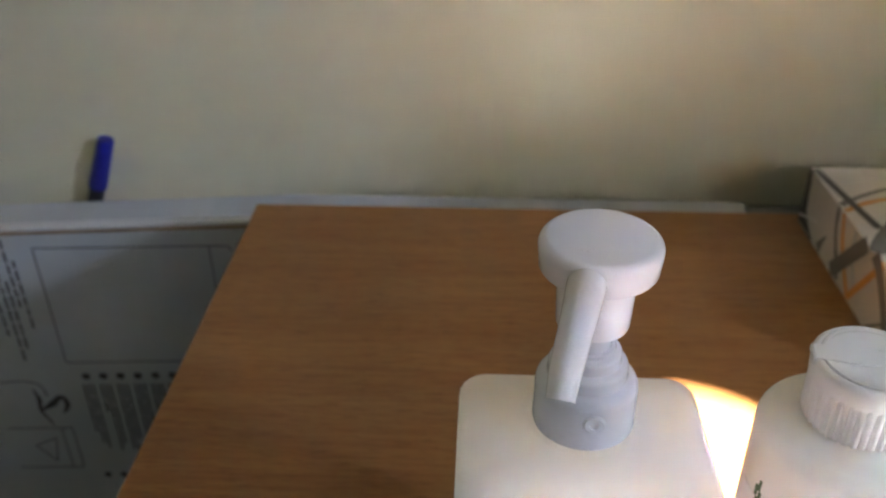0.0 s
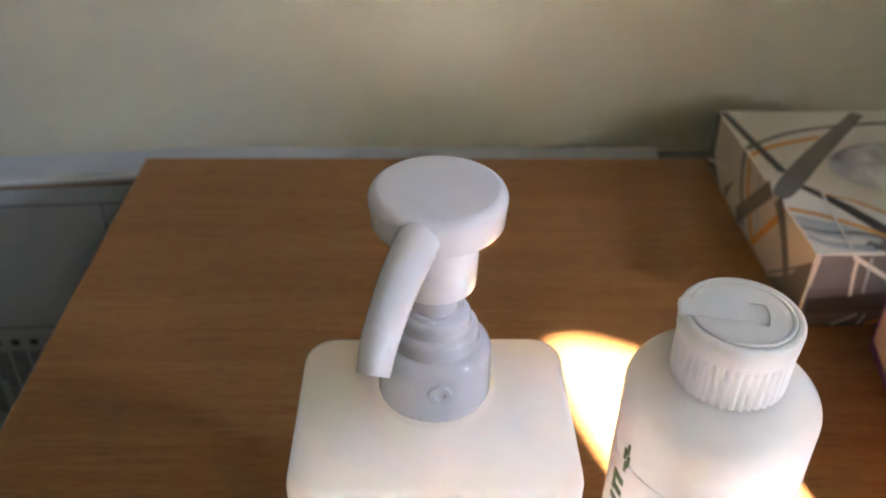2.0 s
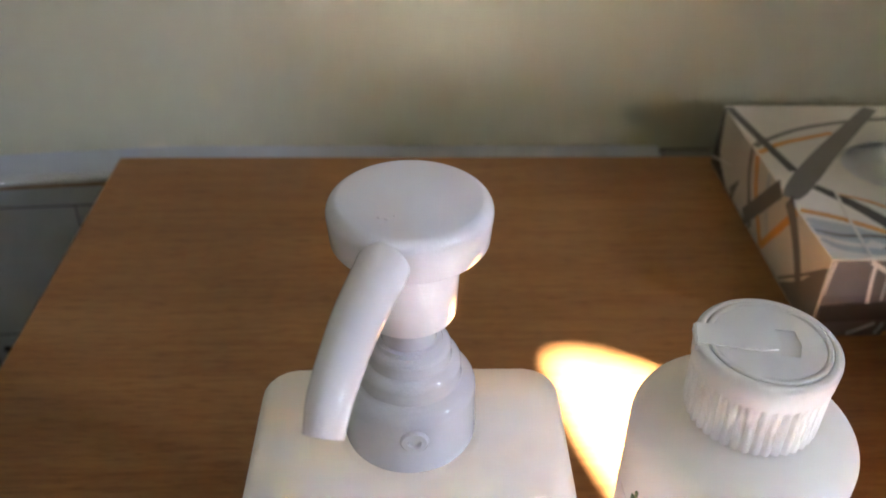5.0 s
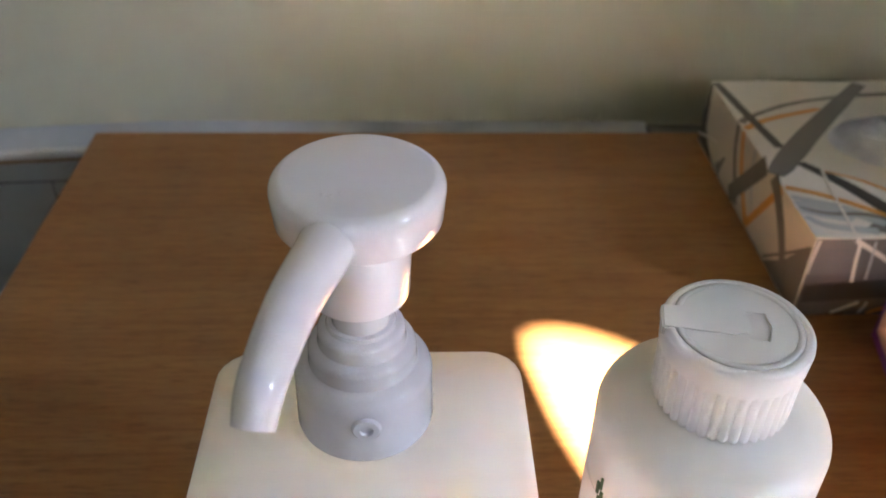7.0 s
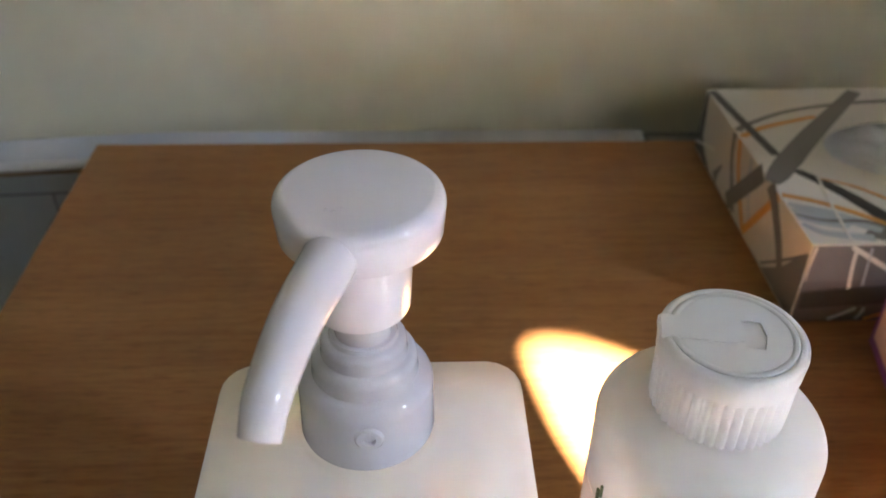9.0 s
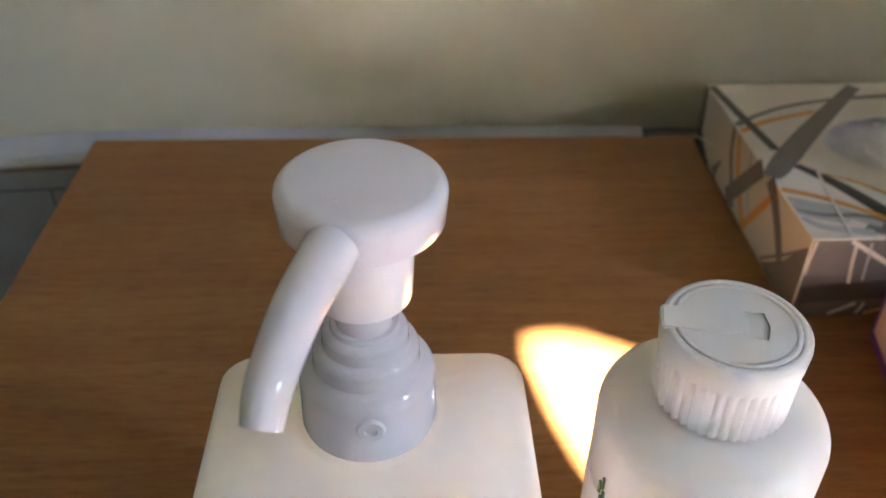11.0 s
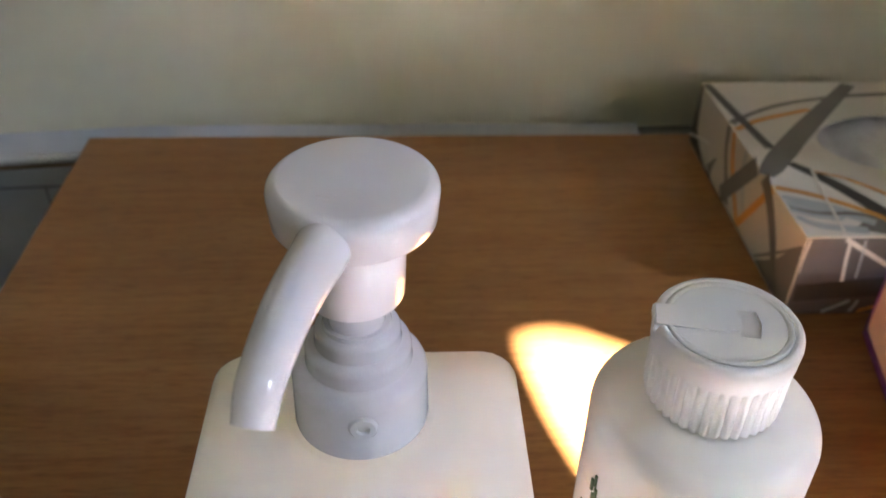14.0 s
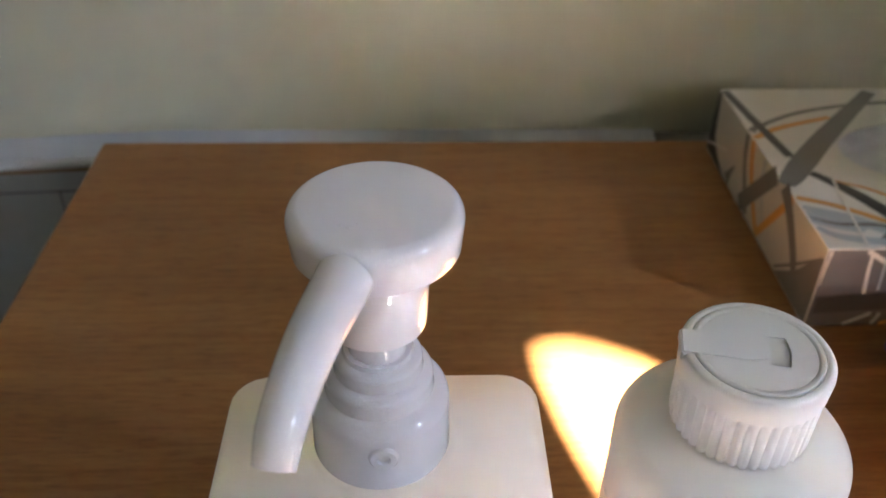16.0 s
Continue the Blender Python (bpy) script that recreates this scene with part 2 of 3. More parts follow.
def along_sun(x0, x1, y0, y1):
    """A strip of the table from y0 to y1 whose sides run with the sun; x0 and x1 at y0."""
    lean = (y1 - y0) * math.tan(radians(AZ))
    return [(x0, y0), (x1, y0), (x1 - lean, y1), (x0 - lean, y1)]


# gaps added to aim the sun: beside the round bottle, on the square one, and on the near end of the table
GAPS = [[(0.385, -0.50), (0.460, -0.50), (0.440, -0.40), (0.422, -0.31), (0.407, -0.272), (0.386, -0.246), (0.366, -0.232), (0.345, -0.223), (0.328, -0.221), (0.317, -0.226),
         (0.313, -0.238), (0.315, -0.255), (0.320, -0.280), (0.327, -0.310), (0.336, -0.337), (0.348, -0.368), (0.364, -0.410), (0.377, -0.450)],
        along_sun(0.316, 0.346, -0.50, -0.32), along_sun(0.212, 0.260, -0.50, -0.29), oval(0.358, -0.628, 0.013, 0.032, 40, 0.7), oval(0.428, -0.556, 0.016, 0.026, 40, 0.7), oval(0.570, -0.63, 0.030, 0.045, 40, 0.7),
        oval(0.700, -0.62, 0.055, 0.072, 40, 0.7)]
# unseen wall; its gaps are cut only to shape the sunbeams
tagged(part("wall_south", holed_panel((-2.1, 0.0), (3.4, 3.3), [sun_gap(g) for g in GAPS], 0.02, lambda u, v, d: (u, SOUTH - d, v)), WALL),
       "unseen cream front wall with gaps added to shape the sunbeams", "wall", kind="structure")
tagged(part("wall_east", holed_panel((SOUTH, 0.0), (0.2, 3.3), [[(-2.14, 1.98), (-1.74, 1.98), (-1.74, 2.72), (-2.14, 2.72)]], 0.1, lambda u, v, d: (3.2 + d, u, v)), WALL), "cream painted end wall with a narrow window opening", "wall", kind="structure")

# ---- the table ----
table = thing("table", (0, 0, 0), "beech-veneered wooden table with straight square edges", "table")
part("tabletop", block((0, -0.80, TOP - 0.025), (0.85, 0, TOP), 0.0012), WOOD, table)
for x in (0.012, 0.815):
    part("side_panel", block((x, -0.78, 0.0), (x + 0.022, -0.02, TOP - 0.025), 0.001), WOOD, table)
part("back_panel", block((0.034, -0.06, 0.12), (0.815, -0.042, TOP - 0.025), 0.001), WOOD, table)

# ---- the flat carton between table and wall ----
C_FRONT, C_BACK, C_TOP, C_L, C_R = 0.051, 0.099, 0.706, -0.75, 0.462


def sag(x):
    """How far the soft top of the carton hangs down towards its far end."""
    return -0.060 * max(0.0, 0.02 - x) ** 1.05


def swept_x(section, x0, x1, k=48):
    """A bar of the (y, z) section along x that follows the carton's sagging top."""
    return rings([[(x, y, z + sag(x)) for y, z in section] for x in np.linspace(x0, x1, k)])


carton = thing("carton", (0, 0, 0), "flat white printed carton standing between table and wall", "carton")
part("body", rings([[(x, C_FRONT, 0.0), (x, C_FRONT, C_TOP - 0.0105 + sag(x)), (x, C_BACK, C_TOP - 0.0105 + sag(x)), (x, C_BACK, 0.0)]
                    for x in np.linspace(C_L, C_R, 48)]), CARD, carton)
part("core", swept_x([(C_FRONT + 0.0008, C_TOP - 0.0103), (C_FRONT + 0.0008, C_TOP - 0.0062), (C_BACK - 0.002, C_TOP - 0.0062), (C_BACK - 0.002, C_TOP - 0.0103)],
                     C_L + 0.001, C_R - 0.001), CARD_EDGE, carton, "brown cut board edge")
ridge = [(C_FRONT - 0.0022 + 0.0029, C_TOP - 0.0060), *[(C_FRONT + 0.0007 + 0.0029 * math.cos(radians(q)), C_TOP - 0.0029 + 0.0029 * math.sin(radians(q))) for q in (230, 200, 170, 140, 110, 90)],
         *[(C_FRONT + 0.0072 + 0.0024 * math.cos(radians(q)), C_TOP - 0.0024 + 0.0024 * math.sin(radians(q))) for q in (90, 55, 20, -20)], (C_FRONT + 0.0092, C_TOP - 0.0060)]
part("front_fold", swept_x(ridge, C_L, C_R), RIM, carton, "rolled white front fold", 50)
band = [(C_FRONT + 0.0150, C_TOP - 0.0060), (C_FRONT + 0.0150, C_TOP - 0.0038), (C_FRONT + 0.0165, C_TOP - 0.0030), (C_BACK - 0.010, C_TOP - 0.0022), (C_BACK - 0.004, C_TOP + 0.0006),
        (C_BACK - 0.001, C_TOP + 0.0010), (C_BACK, C_TOP + 0.0002), (C_BACK, C_TOP - 0.0060)]
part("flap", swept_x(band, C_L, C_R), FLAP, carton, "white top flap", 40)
# dark grey block that carries on past the carton's right end
part("end_strip", block((C_R + 0.001, C_FRONT + 0.012, 0.02), (C_R + 0.12, C_BACK - 0.002, C_TOP - 0.001), 0.002), BOX_GREY, carton, "dark grey strip past the end of the carton")


def on_carton(u, v, h):
    return (u * 1.0165 - 0.0030, C_FRONT - h, 0.6900 + (v - 0.7) * 1.015 + sag(u) * 0.9)


def bar(pts, width, mat=INK, name="print_line"):
    return part(name, ribbon(pts, [width], on_carton, 0.0003, 4), mat, carton)


bar([(-0.246, 0.6885), (-0.155, 0.6875), (-0.050, 0.6865)], 0.0016)
bar([(-0.246, 0.6885), (-0.246, 0.61), (-0.246, 0.5425)], 0.0016)
bar([(-0.246, 0.5425), (-0.155, 0.5425), (-0.03, 0.5425)], 0.0016)
bar([(-0.066, 0.6870), (-0.066, 0.61), (-0.066, 0.5425)], 0.0013)
bar([(-0.050, 0.6865), (-0.046, 0.685), (-0.044, 0.680)], 0.0014)
for x, lens in ((-0.2285, (0.070, 0.088, 0.102)), (-0.2090, (0.048, 0.100, 0.092)), (-0.1895, (0.098, 0.104, 0.086)), (-0.1700, (0.092, 0.096, 0.060)), (-0.1505, (0.084, 0.09, 0.05)), (-0.131, (0.08, 0.09, 0.07))):
    part("print_mark", ribbon([(x - 0.0045, 0.5230), (x, 0.5230), (x + 0.0045, 0.5230)], [0.006, 0.010, 0.006], on_carton, 0.0003, 4), INK_DARK if x < -0.165 else INK, carton)
    for i, ln in enumerate(lens):
        u = x - 0.0055 + i * 0.0052
        top_z = 0.5115
        while ln > 0.006:
            step = min(ln, random.uniform(0.012, 0.03))
            bar([(u, top_z), (u, top_z - step / 2), (u, top_z - step)], 0.0026)
            top_z, ln = top_z - step - 0.0022, ln - step - 0.0022
for u, z0, z1 in ((-0.277, 0.70, 0.62), (-0.270, 0.675, 0.60), (-0.284, 0.65, 0.575), (-0.291, 0.69, 0.56), (-0.300, 0.69, 0.58)):
    z = z0
    while z > z1:
        step = random.uniform(0.008, 0.016)
        bar([(u, z), (u, z - step / 2), (u, z - step)], 0.0030, INK_DARK)
        z -= step + 0.003
# the small line drawings low on the carton
part("print_mark", ribbon([(-0.330, 0.515), (-0.305, 0.517), (-0.285, 0.512), (-0.279, 0.495)], [0.002], on_carton, 0.0003), INK, carton)
part("print_mark", ribbon([(-0.292, 0.474), (-0.276, 0.484), (-0.264, 0.494), (-0.259, 0.482), (-0.266, 0.470)], [0.003, 0.009, 0.005, 0.007, 0.003], on_carton, 0.0003), INK_DARK, carton)
part("print_mark", ribbon([(-0.294, 0.505), (-0.290, 0.49), (-0.292, 0.474), (-0.282, 0.452)], [0.002, 0.006, 0.004, 0.002], on_carton, 0.0003), INK_DARK, carton)
for a, b in (((-0.34, 0.447), (-0.262, 0.447)), ((-0.262, 0.447), (-0.262, 0.385)), ((-0.262, 0.385), (-0.34, 0.385)), ((-0.275, 0.447), (-0.275, 0.385)),
             ((-0.312, 0.42), (-0.285, 0.432)), ((-0.285, 0.432), (-0.292, 0.395)), ((-0.292, 0.395), (-0.312, 0.42))):
    bar([a, ((a[0] + b[0]) / 2, (a[1] + b[1]) / 2), b], 0.0018)
for i in range(6):
    part("print_mark", ribbon([(-0.240 + 0.0195 * i, 0.372), (-0.236 + 0.0195 * i, 0.372), (-0.232 + 0.0195 * i, 0.372)], [0.006, 0.009, 0.006], on_carton, 0.0003, 4), INK_DARK, carton)

# ---- the marker pen in the gap behind the carton ----
pen = new("marker_pen")
pen.empty_display_size = 0.02
foot, tip = Vector((-0.2230, 0.1080, 0.640)), Vector((-0.1775, 0.1070, 0.7615))
pen.matrix_world = Matrix.Translation(foot) @ (tip - foot).to_track_quat("Z", "Y").to_matrix().to_4x4()
tagged(pen, "blue capped marker pen leaning in the gap behind the carton", "marker pen")
pl = (tip - foot).length
part("barrel", lathe([(0.0001, 0.0), (0.0075, 0.0), (0.0080, 0.001), (0.0080, pl - 0.058)], 32), BLACK, pen, "black barrel", 40)
cap_profile = [(0.0085, pl - 0.0580), (0.0096, pl - 0.0575)] + [(0.0096 - 0.0013 * t, pl - 0.0575 + 0.0545 * t) for t in (0.3, 0.6, 1.0)] + arc(0.0073, pl - 0.001, 0.001, 10, 90, 4) + [(0.0001, pl)]
part("cap", lathe(cap_profile, 40), BLUE, pen, "blue cap", 40)

# ---- the pump bottle ----
pump = thing("pump_bottle", (0.2376, -0.4555, TOP), "white square soap bottle with a pump top, on the wooden table", "pump bottle")
HX, HY, CR, BY = 0.0416, 0.0335, 0.0095, -0.0065
levels = [(0.004, 0.0), (0.0012, 0.0012), (0.0, 0.004), (0.0, 0.08), (0.0, 0.1670)]
levels += [(0.004 - 0.004 * math.cos(radians(a)), 0.1670 + 0.004 * math.sin(radians(a))) for a in (15, 30, 45, 60, 75)]
levels += [(0.0045, 0.1712), (0.0090, 0.1724), (0.014, 0.1733)]
loops = [[(x, y + BY, z) for x, y in rounded_rect(HX - i, HY - i, max(CR - 0.55 * i, 0.003))] for i, z in levels]
for s, r, z in ((0.5, 0.0192, 0.1738), (1.0, 0.0190, 0.1742), (1.0, 0.0178, 0.1745), (1.0, 0.0172, 0.1750), (1.0, 0.0155, 0.1752)):
    last = rounded_rect(HX - 0.014, HY - 0.014, 0.005)
    loops.append([(x * (1 - s) + s * r * x / math.hypot(x, y), (y + BY) * (1 - s) + s * r * y / math.hypot(x, y), z) for x, y in last])
part("body", rings(loops), BODY, pump, "cream-white translucent body", 50)

ZC = 0.1758


def swell(bm):
    """Brings the pump's parts to their size, from the foot of the collar."""
    for v in bm.verts:
        v.co = (v.co.x * 1.045, v.co.y * 1.045, 0.1752 + (v.co.z - ZC) * 1.046)
    return bm


collar = part("collar", swell(lathe([(0.0140, ZC), (0.0159, ZC), (0.0161, ZC + 0.0008), (0.0158, ZC + 0.0130)] + arc(0.0116, ZC + 0.0138, 0.0042, 0, 72, 10)
                                    + [(0.0124, ZC + 0.0182), (0.0122, ZC + 0.0200)] + arc(0.0100, ZC + 0.0212, 0.0022, 0, 78, 7)
                                    + [(0.0100, ZC + 0.0237), (0.0098, ZC + 0.0250)] + arc(0.0081, ZC + 0.0262, 0.0017, 0, 78, 6)
                                    + [(0.0079, ZC + 0.0281), (0.0075, ZC + 0.0291), (0.0001, ZC + 0.0292)], 72)), COLLAR, pump, "glossy stepped collar", 35)
boss = lathe([(0.0010, 0.0), (0.0012, 0.0006), (0.0022, 0.0006), (0.0025, 0.0003), (0.0026, 0.0), (0.0001, 0.0)], 24)
boss.transform(pose(0.0012, -0.0157, 0.0105 + ZC, 90, 0, 0) @ Matrix.Scale(1.3, 4))
part("boss", swell(boss), COLLAR, collar, "small moulded ring mark", 35)
part("stem", swell(lathe([(0.0064, ZC + 0.026), (0.0064, ZC + 0.044)], 40)), COLLAR, pump, smooth=40)
part("neck", swell(lathe([(0.0085, ZC + 0.0372), (0.0107, ZC + 0.0370), (0.0109, ZC + 0.0376), (0.0116, ZC + 0.0545)], 56)), PUMP, pump, smooth=40)
HZ = 0.2404
head = part("head", swell(lathe([(0.0105, HZ - 0.0103), (0.0163, HZ - 0.0103), (0.0169, HZ - 0.0101), (0.0173, HZ - 0.0095), (0.0178, HZ - 0.0034)] + arc(0.0148, HZ - 0.0030, 0.0030, 5, 82, 10)
                          + [(0.0120, HZ), (0.0060, HZ + 0.0001), (0.0001, HZ + 0.0001)], 96, 0.0006, 0.0026)), PUMP, pump, "round push button", 35)
line = smooth_line([(-0.0035, -0.0080, HZ - 0.0068), (-0.0056, -0.0180, HZ - 0.0058), (-0.0089, -0.0335, HZ - 0.0044), (-0.0123, -0.0458, HZ - 0.0088), (-0.0136, -0.0508, HZ - 0.0140)], 8)
part("spout", swell(tube(line, np.interp(np.linspace(0, 1, len(line)), [0, 0.25, 0.6, 1], [0.0058, 0.0054, 0.0044, 0.0036]), 32)), PUMP, pump, "curved tapering spout", 50)

for x, y, r in ((-0.0062, -0.0080, 0.0005), (-0.0046, -0.0086, 0.0006), (-0.0030, -0.0074, 0.0004)):
    part("mould_mark", swell(lathe([(r, HZ), (r * 0.7, HZ + 0.0002), (0.00005, HZ + 0.00025)], 12, x + 0.0006, y + 0.0026)), PUMP, head, smooth=60)

# ---- the flip-cap bottle ----
gel = thing("flip_cap_bottle", (0.3300, -0.4477, TOP), "milky white round bottle with a ribbed flip cap, on the table", "bottle")
part("body", lathe([(0.0001, 0.002), (0.024, 0.002), (0.028, 0.0), (0.0300, 0.002), (0.0308, 0.006), (0.0308, 0.1600)] + arc(0.0238, 0.1612, 0.007, 4, 68, 9)
                   + [(0.0225, 0.1690), (0.0185, 0.1712), (0.0150, 0.1722), (0.0135, 0.1730), (0.0001, 0.1731)], 96), CLEAR_BODY, gel, "milky translucent body", 50)


def on_gel(u, v, h):
    """u: degrees round the bottle, from +x; v: height."""
    r = 0.0309 + h
    return (r * math.cos(radians(u)), r * math.sin(radians(u)), v)


def gel_patch(name, u0, u1, v0, v1, mat, h=0.0002, k=24, parent=None):
    bm = bmesh.new()
    rows = [[bm.verts.new(on_gel(u, v, h)) for v in (v0, v1)] for u in np.linspace(u0, u1, k)]
    inner = [[bm.verts.new(on_gel(u, v, -0.0002)) for v in (v0, v1)] for u in np.linspace(u0, u1, k)]
    for i in range(k - 1):
        for a, b in ((rows[i], rows[i + 1]), (inner[i + 1], inner[i])):
            bm.faces.new((a[0], b[0], b[1], a[1]))
        for j in (0, 1):
            bm.faces.new((rows[i][j], inner[i][j], inner[i + 1][j], rows[i + 1][j]))
    for i in (0, k - 1):
        bm.faces.new((rows[i][0], rows[i][1], inner[i][1], inner[i][0]))
    return part(name, bm, mat, parent or gel, smooth=40)


gel_label = gel_patch("label", 165, 405, 0.03, 0.1400, LABEL, 0.0001, 48)
gel_label["label"] = "thin white film label with green print"
# plain green bars where the green lettering runs up the label, and a sprig above it
for i, (v0, v1) in enumerate(((0.106, 0.1085), (0.1115, 0.114), (0.117, 0.1195), (0.0985, 0.101), (0.093, 0.0955), (0.085, 0.0875))):
    gel_patch("print_bar", 186, 198, v0 + 0.012, v1 + 0.012, GREEN, 0.0004, 8, gel_label)
for v0 in (0.085, 0.098, 0.1105):
    gel_patch("print_bar", 186 if v0 != 0.098 else 195, 189 if v0 != 0.098 else 198, v0 + 0.012, v0 + 0.020, GREEN, 0.0005, 4, gel_label)
for i, (a, b, v) in enumerate(((196, 198, 0.124), (198, 200, 0.127), (194, 196, 0.129), (197, 198.5, 0.132))):
    gel_patch("print_leaf", a, b, v + 0.012, v + 0.0165, GREEN, 0.0004, 4, gel_label)

CZ, CT = 0.1722, 0.1957
ribs, segs = 40, 40 * 8


def ribbed(z, r, depth):
    """A ring of rounded ribs with narrow grooves between them."""
    out = []
    for i in range(segs):
        a = 2 * math.pi * i / segs
        d = r - depth * (0.5 + 0.5 * math.cos(ribs * a)) ** 2
        out.append((d * math.cos(a), d * math.sin(a), z))
    return out


cap_loops = [ribbed(CZ - 0.0005, 0.0160, 0.0), ribbed(CZ - 0.0005, 0.0177, 0.0009), ribbed(CZ + 0.0010, 0.0179, 0.0012), ribbed(CZ + 0.0142, 0.0181, 0.0012), ribbed(CZ + 0.0154, 0.0182, 0.0002),
             ribbed(CZ + 0.0163, 0.0184, 0), ribbed(CT - 0.0022, 0.0187, 0), ribbed(CT - 0.0010, 0.0185, 0), ribbed(CT - 0.0003, 0.0179, 0), ribbed(CT, 0.0170, 0), ribbed(CT - 0.0001, 0.0164, 0),
             ribbed(CT - 0.0003, 0.0161, 0), ribbed(CT - 0.0030, 0.0160, 0), ribbed(CT - 0.0030, 0.0001, 0)]
flip = part("cap", rings(cap_loops), CAP, gel, "ribbed white flip cap", 50)
LID = pose(0, 0, 0, 0, 0, -11)


def lid_plate(outer, hole, z0, z1):
    """A flat plate with a hole, turned to the way the lid opens."""
    bm = bmesh.new()
    for loop in (outer, hole):
        vs = [bm.verts.new((*p, z0)) for p in loop]
        for a, b in zip(vs, vs[1:] + vs[:1]):
            bm.edges.new((a, b))
    bmesh.ops.triangle_fill(bm, edges=bm.edges[:], use_beauty=True)
    made = bmesh.ops.extrude_face_region(bm, geom=bm.faces[:])
    for v in [g for g in made["geom"] if isinstance(g, bmesh.types.BMVert)]:
        v.co.z = z1
    bm.transform(LID)
    return bm


PIT = [(0.0020, -0.0052), (0.0070, -0.0052), (0.0080, 0.0), (0.0070, 0.0052), (0.0020, 0.0052), (0.0030, 0.0)]
part("lid_disc", lid_plate(oval(0, 0, 0.01595, 0.01595, 72), PIT, CT - 0.0026, CT - 0.0001), CAP, flip, smooth=35)
bead = lathe([(0.0138, CT - 0.0004), (0.0143, CT), (0.0148, CT + 0.0002), (0.0154, CT + 0.0002), (0.0159, CT - 0.0001), (0.0160, CT - 0.0006)], 72)
part("lid_bead", bead, CAP, flip, smooth=60)
tab = rings([[(x, y, z) for x, y in [(-0.0187, -0.0046), (-0.0020, -0.0044), (0.0024, -0.0036), (0.0032, 0.0), (0.0024, 0.0036), (-0.0020, 0.0044), (-0.0187, 0.0046)]]
             for z in (CT - 0.0030, CT + 0.00025)])
bmesh.ops.bevel(tab, geom=tab.edges[:], offset=0.0005, segments=3, affect="EDGES")
tab.transform(LID)
part("flip_tab", tab, CAP, flip, "moulded tab of the lid", 60)
floor_plate = rings([[(x * 1.08, y * 1.08, z) for x, y in PIT] for z in (CT - 0.0032, CT - 0.0024)])
floor_plate.transform(LID)
part("finger_notch", floor_plate, CREAM, flip, "finger notch, tinted ivory for the light bouncing in it")

# ---- the tissue box ----
BX0, BX1, BY0, BY1, BH = 0.474, 0.704, -0.222, -0.012, 0.0545
box = thing("tissue_box", (0, 0, TOP), "flat white tissue box with grey and orange stripes, on the table", "tissue box")
OX, OY, ORX, ORY = 0.592, -0.112, 0.066, 0.043
part("top_panel", holed_panel((BX0, BY0), (BX1, BY1), [oval(OX, OY, ORX, ORY, 56)], 0.0008, lambda u, v, d: (u, v, BH - 0.0008 + d)), BOX_WHITE, box)
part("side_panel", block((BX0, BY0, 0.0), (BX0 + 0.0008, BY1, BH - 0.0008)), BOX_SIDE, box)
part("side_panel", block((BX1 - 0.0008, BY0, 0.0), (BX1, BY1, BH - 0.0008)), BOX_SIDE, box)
part("front_panel", block((BX0 + 0.0008, BY0, 0.0), (BX1 - 0.0008, BY0 + 0.0008, BH - 0.0008)), BOX_FRONT, box, "dark grey printed front panel, its shade put into the colour")
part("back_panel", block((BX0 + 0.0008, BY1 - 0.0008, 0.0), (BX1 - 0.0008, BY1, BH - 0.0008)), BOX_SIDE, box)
part("bottom_panel", block((BX0 + 0.0008, BY0 + 0.0008, 0.0), (BX1 - 0.0008, BY1 - 0.0008, 0.0008)), BOX_SIDE, box)
tis = bmesh.new()
bmesh.ops.create_grid(tis, x_segments=48, y_segments=36, size=0.5)
for v in tis.verts:
    x, y = v.co.x * 0.17, v.co.y * 0.165
    fold_z = 0.0405 + 0.008 * noise.noise(Vector((x * 32 + 3, y * 20, 0))) + 0.003 * noise.noise(Vector((x * 90, y * 70, 5)))
    v.co = (OX + x, OY + y, fold_z)
made = bmesh.ops.extrude_face_region(tis, geom=tis.faces[:])
for v in [g for g in made["geom"] if isinstance(g, bmesh.types.BMVert)]:
    v.co.z -= 0.0016
tagged(part("tissue", tis, TISSUE, None, smooth=60), "crumpled white paper tissue inside the open box", "tissue").location.z = TOP

on_top = lambda u, v, h: (u, v, BH + h)
on_side = lambda u, v, h: (BX0 - h, u, v - TOP)
on_front = lambda u, v, h: (u, BY0 - h, v - TOP)


def shape(pts, mat, face, lift=0.0002):
    """A filled printed shape with the given corners."""
    part("print_patch", rings([[face(u, v, h) for u, v in pts] for h in (0.00002, lift)]), mat, box)


def stripe(pts, widths, mat, face, lift=0.0002):
    part("stripe", ribbon(pts, widths, face, lift), mat, box)


stripe([(0.4768, -0.0155), (0.4835, -0.070), (0.490, -0.117)], [0.0066], BOX_DARK, on_top, 0.00035)
stripe([(0.4755, -0.0815), (0.484, -0.073), (0.520, -0.052), (0.567, -0.039), (0.62, -0.033)], [0.0062, 0.004, 0.004, 0.006], BOX_GREY, on_top, 0.0002)
stripe([(-0.082, 0.8035), (-0.087, 0.783), (-0.108, 0.7525)], [0.006, 0.005, 0.006], BOX_GREY, on_side, 0.0002)
stripe([(0.4755, -0.0905), (0.497, -0.076), (0.538, -0.060)], [0.005, 0.005, 0.004], ORANGE, on_top, 0.0003)
stripe([(-0.0925, 0.8035), (-0.105, 0.779), (-0.131, 0.7525)], [0.0055], ORANGE, on_side, 0.0003)
stripe([(-0.131, 0.7525), (-0.158, 0.790), (-0.168, 0.8035)], [0.006], ORANGE, on_side, 0.00035)
stripe([(0.4755, -0.1675), (0.497, -0.178), (0.524, -0.200), (0.534, -0.2205)], [0.0042], ORANGE, on_top, 0.00035)
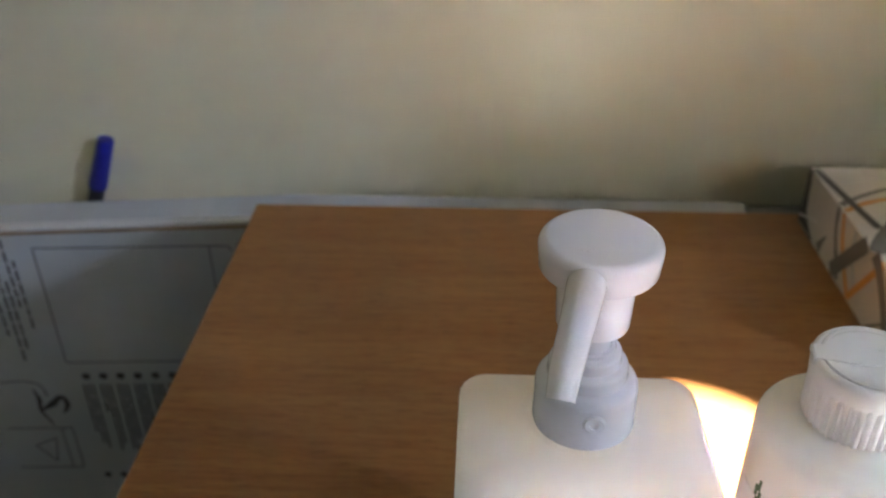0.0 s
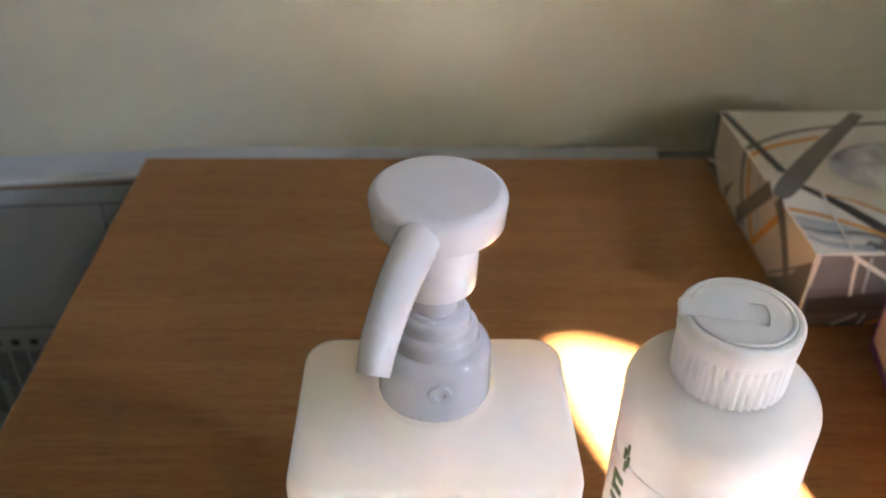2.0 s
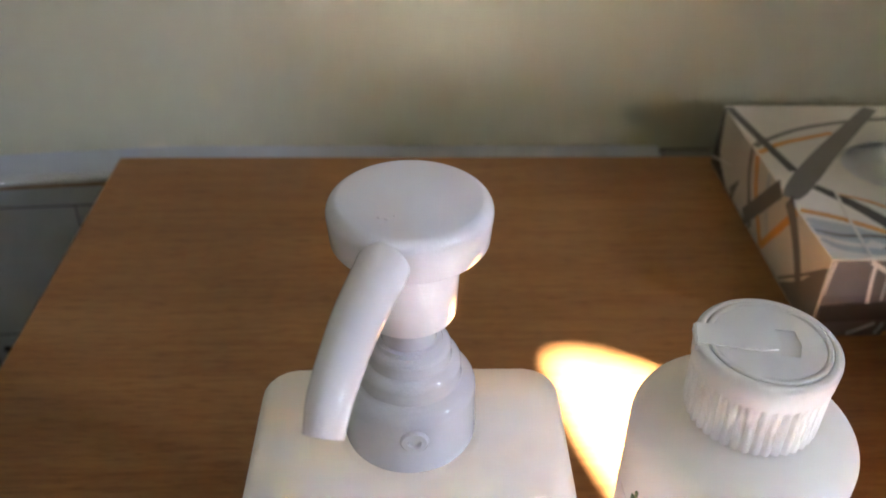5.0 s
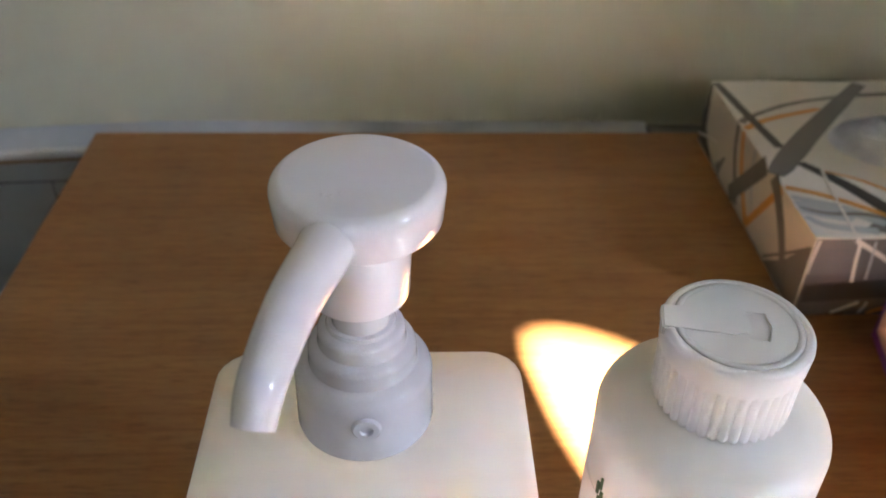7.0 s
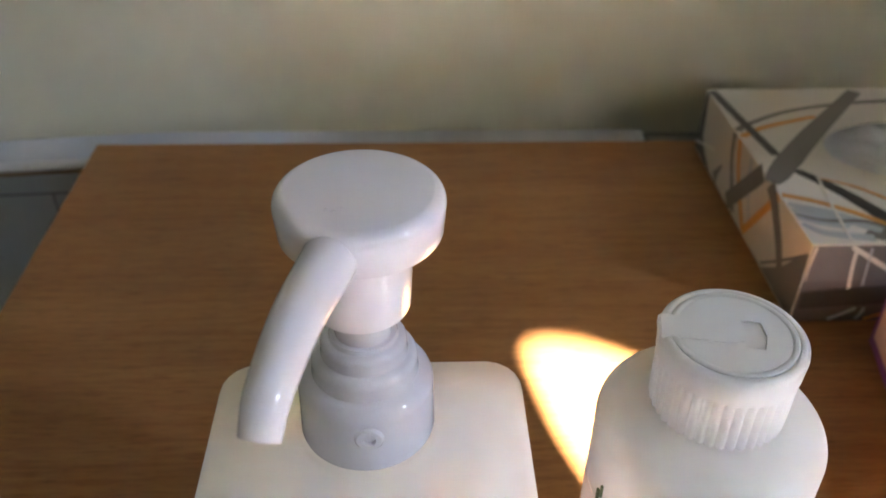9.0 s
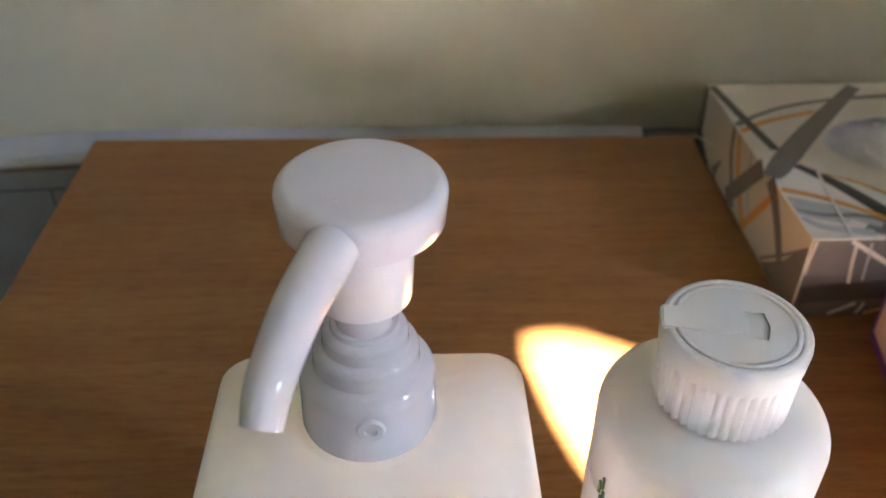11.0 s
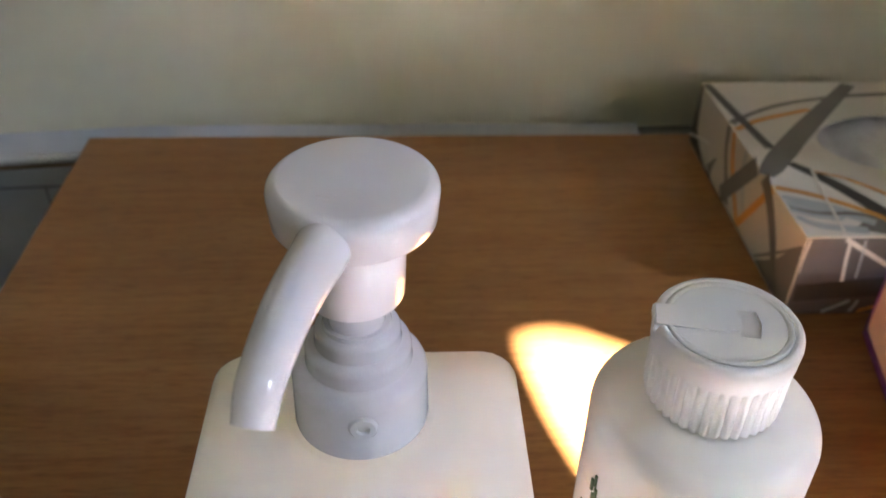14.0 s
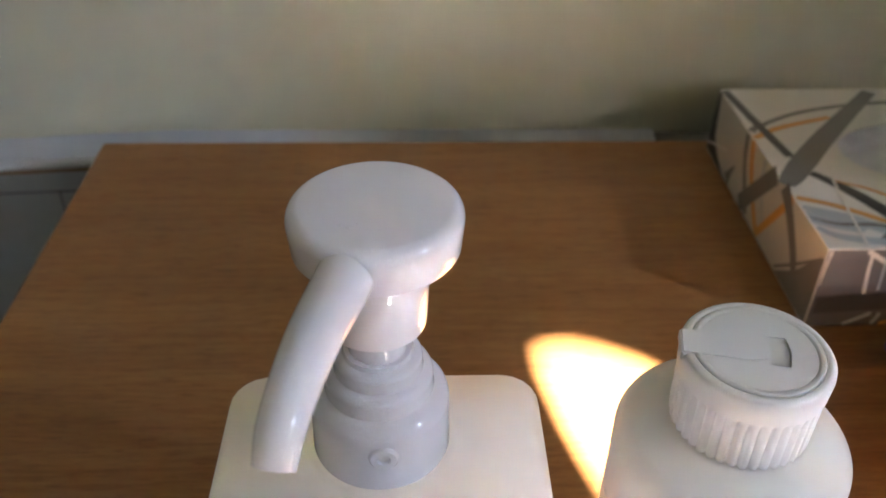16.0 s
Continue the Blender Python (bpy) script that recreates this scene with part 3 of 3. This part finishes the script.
stripe([(0.4748, -0.1525), (0.482, -0.143), (0.497, -0.123), (0.525, -0.088), (0.585, -0.018)], [0.010, 0.0145, 0.0165, 0.015, 0.010], BOX_GREY, on_top, 0.0004)
stripe([(-0.1540, 0.8040), (-0.166, 0.796), (-0.186, 0.777), (-0.203, 0.7525)], [0.013, 0.010, 0.0085, 0.007], BOX_GREY, on_side, 0.0004)
stripe([(-0.094, 0.7525), (-0.118, 0.780), (-0.139, 0.8035)], [0.013], BOX_GREY, on_side, 0.00045)
stripe([(-0.062, 0.7525), (-0.066, 0.760), (-0.072, 0.770)], [0.012, 0.006, 0.002], BOX_GREY, on_side, 0.0002)
stripe([(-0.019, 0.7520), (-0.018, 0.775), (-0.016, 0.8035)], [0.012, 0.010, 0.006], BOX_DARK, on_side, 0.0002)
stripe([(-0.168, 0.7530), (-0.195, 0.775), (-0.2195, 0.796)], [0.002], BOX_GREY, on_side, 0.0002)
shape([(-0.170, 0.7512), (-0.2212, 0.7512), (-0.2214, 0.7980), (-0.2060, 0.7830), (-0.1950, 0.7700)], BOX_GREY, on_side, 0.0003)
shape([(-0.0125, 0.7512), (-0.0500, 0.7512), (-0.0330, 0.7600), (-0.0220, 0.7700), (-0.0125, 0.7800)], BOX_DARK, on_side, 0.00025)
shape([(0.4752, -0.1820), (0.4900, -0.1885), (0.5080, -0.1990), (0.5000, -0.2060), (0.4850, -0.2010), (0.4752, -0.1950)], BOX_TEAL, on_top, 0.00015)
shape([(0.5200, -0.2000), (0.5330, -0.2070), (0.5450, -0.2205), (0.5230, -0.2205), (0.5050, -0.2140)], BOX_GREY, on_top, 0.00018)
shape([(0.4760, 0.7790), (0.7000, 0.7850), (0.7000, 0.8035), (0.4760, 0.8035)], BOX_MID, on_front, 0.00015)
stripe([(-0.118, 0.8030), (-0.122, 0.785), (-0.136, 0.765)], [0.0055, 0.0045, 0.003], BOX_TEAL, on_side, 0.0002)
stripe([(0.496, -0.138), (0.513, -0.163), (0.528, -0.195), (0.536, -0.2205)], [0.006, 0.009, 0.011, 0.012], BOX_DARK, on_top, 0.0003)
stripe([(0.506, -0.148), (0.526, -0.160), (0.545, -0.185), (0.553, -0.2205)], [0.0012, 0.0025, 0.003], ORANGE, on_top, 0.00045)
stripe([(0.4755, -0.178), (0.50, -0.192), (0.520, -0.208)], [0.004, 0.010, 0.008], BOX_TEAL, on_top, 0.0002)
stripe([(0.4760, -0.200), (0.486, -0.210), (0.512, -0.216)], [0.003, 0.006, 0.007], BOX_TEAL, on_top, 0.0002)
stripe([(0.4758, -0.190), (0.49, -0.197), (0.515, -0.199), (0.53, -0.212)], [0.0012, 0.003, 0.004, 0.003], BOX_GREY, on_top, 0.00025)
stripe([(0.506, -0.147), (0.501, -0.184), (0.497, -0.2205)], [0.0016], BOX_WHITE, on_top, 0.0006)
stripe([(0.497, 0.8030), (0.510, 0.795), (0.540, 0.777), (0.565, 0.765)], [0.0028], BOX_WHITE, on_front, 0.0004)
stripe([(0.500, 0.800), (0.501, 0.788), (0.503, 0.774)], [0.0020], BOX_WHITE, on_front, 0.0004)
stripe([(0.5085, 0.802), (0.5095, 0.79), (0.5105, 0.776)], [0.0014], BOX_TEAL, on_front, 0.0004)
stripe([(0.4765, 0.7655), (0.52, 0.769), (0.56, 0.771), (0.70, 0.772)], [0.012, 0.014, 0.016], BOX_DARK, on_front, 0.0003)
stripe([(0.497, 0.7515), (0.504, 0.755), (0.512, 0.7595)], [0.0020], BOX_TEAL, on_front, 0.0004)
stripe([(0.514, 0.7515), (0.516, 0.7555), (0.517, 0.7595)], [0.0018], BOX_TEAL, on_front, 0.0004)
stripe([(0.519, 0.7512), (0.526, 0.754), (0.536, 0.757)], [0.0016], ORANGE, on_front, 0.0004)
stripe([(-0.0125, 0.7570), (-0.03, 0.764), (-0.052, 0.7715)], [0.0022, 0.002, 0.0012], BOX_WHITE, on_side, 0.0005)
part("corner_fold", ribbon([(0.4757, 0.780), (0.4757, 0.790), (0.4765, 0.8030)], [0.0004, 0.0010, 0.0016], on_front, 0.0004), BOX_SIDE, box, "bare folded board corner")

# the box is pressed down a little towards its back
for ob in box.children:
    for v in ob.data.vertices:
        v.co.z *= 0.93 + 0.11 * (BY1 - v.co.y) / (BY1 - BY0)

# ---- the purple box beside the tissue box ----
pbox = thing("purple_box", (0.5150, -0.240, TOP), "small purple carton with a pale pink panel, on the table", "box", -11.0)
part("body", block((0.0, -0.16, 0.0), (0.11, 0.0, 0.047), 0.0008), PURPLE, pbox)
part("side_label", block((-0.0004, -0.152, 0.0075), (0.0, -0.005, 0.0465)), PINK, pbox, "pale pink printed panel")
part("top_label", block((0.006, -0.152, 0.047), (0.104, -0.006, 0.0474)), PINK, pbox, "pale pink printed panel")

# ---- an unseen white sheet added to bounce sun, on the near end of the table ----
sheet = bmesh.new()
bmesh.ops.create_grid(sheet, x_segments=14, y_segments=18, size=0.5)
for v in sheet.verts:
    x, y = v.co.x * 0.21, v.co.y * 0.297
    v.co = (0.445 + x, -0.648 + y, TOP + 0.0006 + 0.0012 * (1 + noise.noise(Vector((x * 12, y * 9, 2)))))
made = bmesh.ops.extrude_face_region(sheet, geom=sheet.faces[:])
for v in [g for g in made["geom"] if isinstance(g, bmesh.types.BMVert)]:
    v.co.z += 0.0002
tagged(part("bounce_sheet", sheet, BOUNCE, smooth=40), "unseen white sheet added on the table to bounce sunlight", "paper")
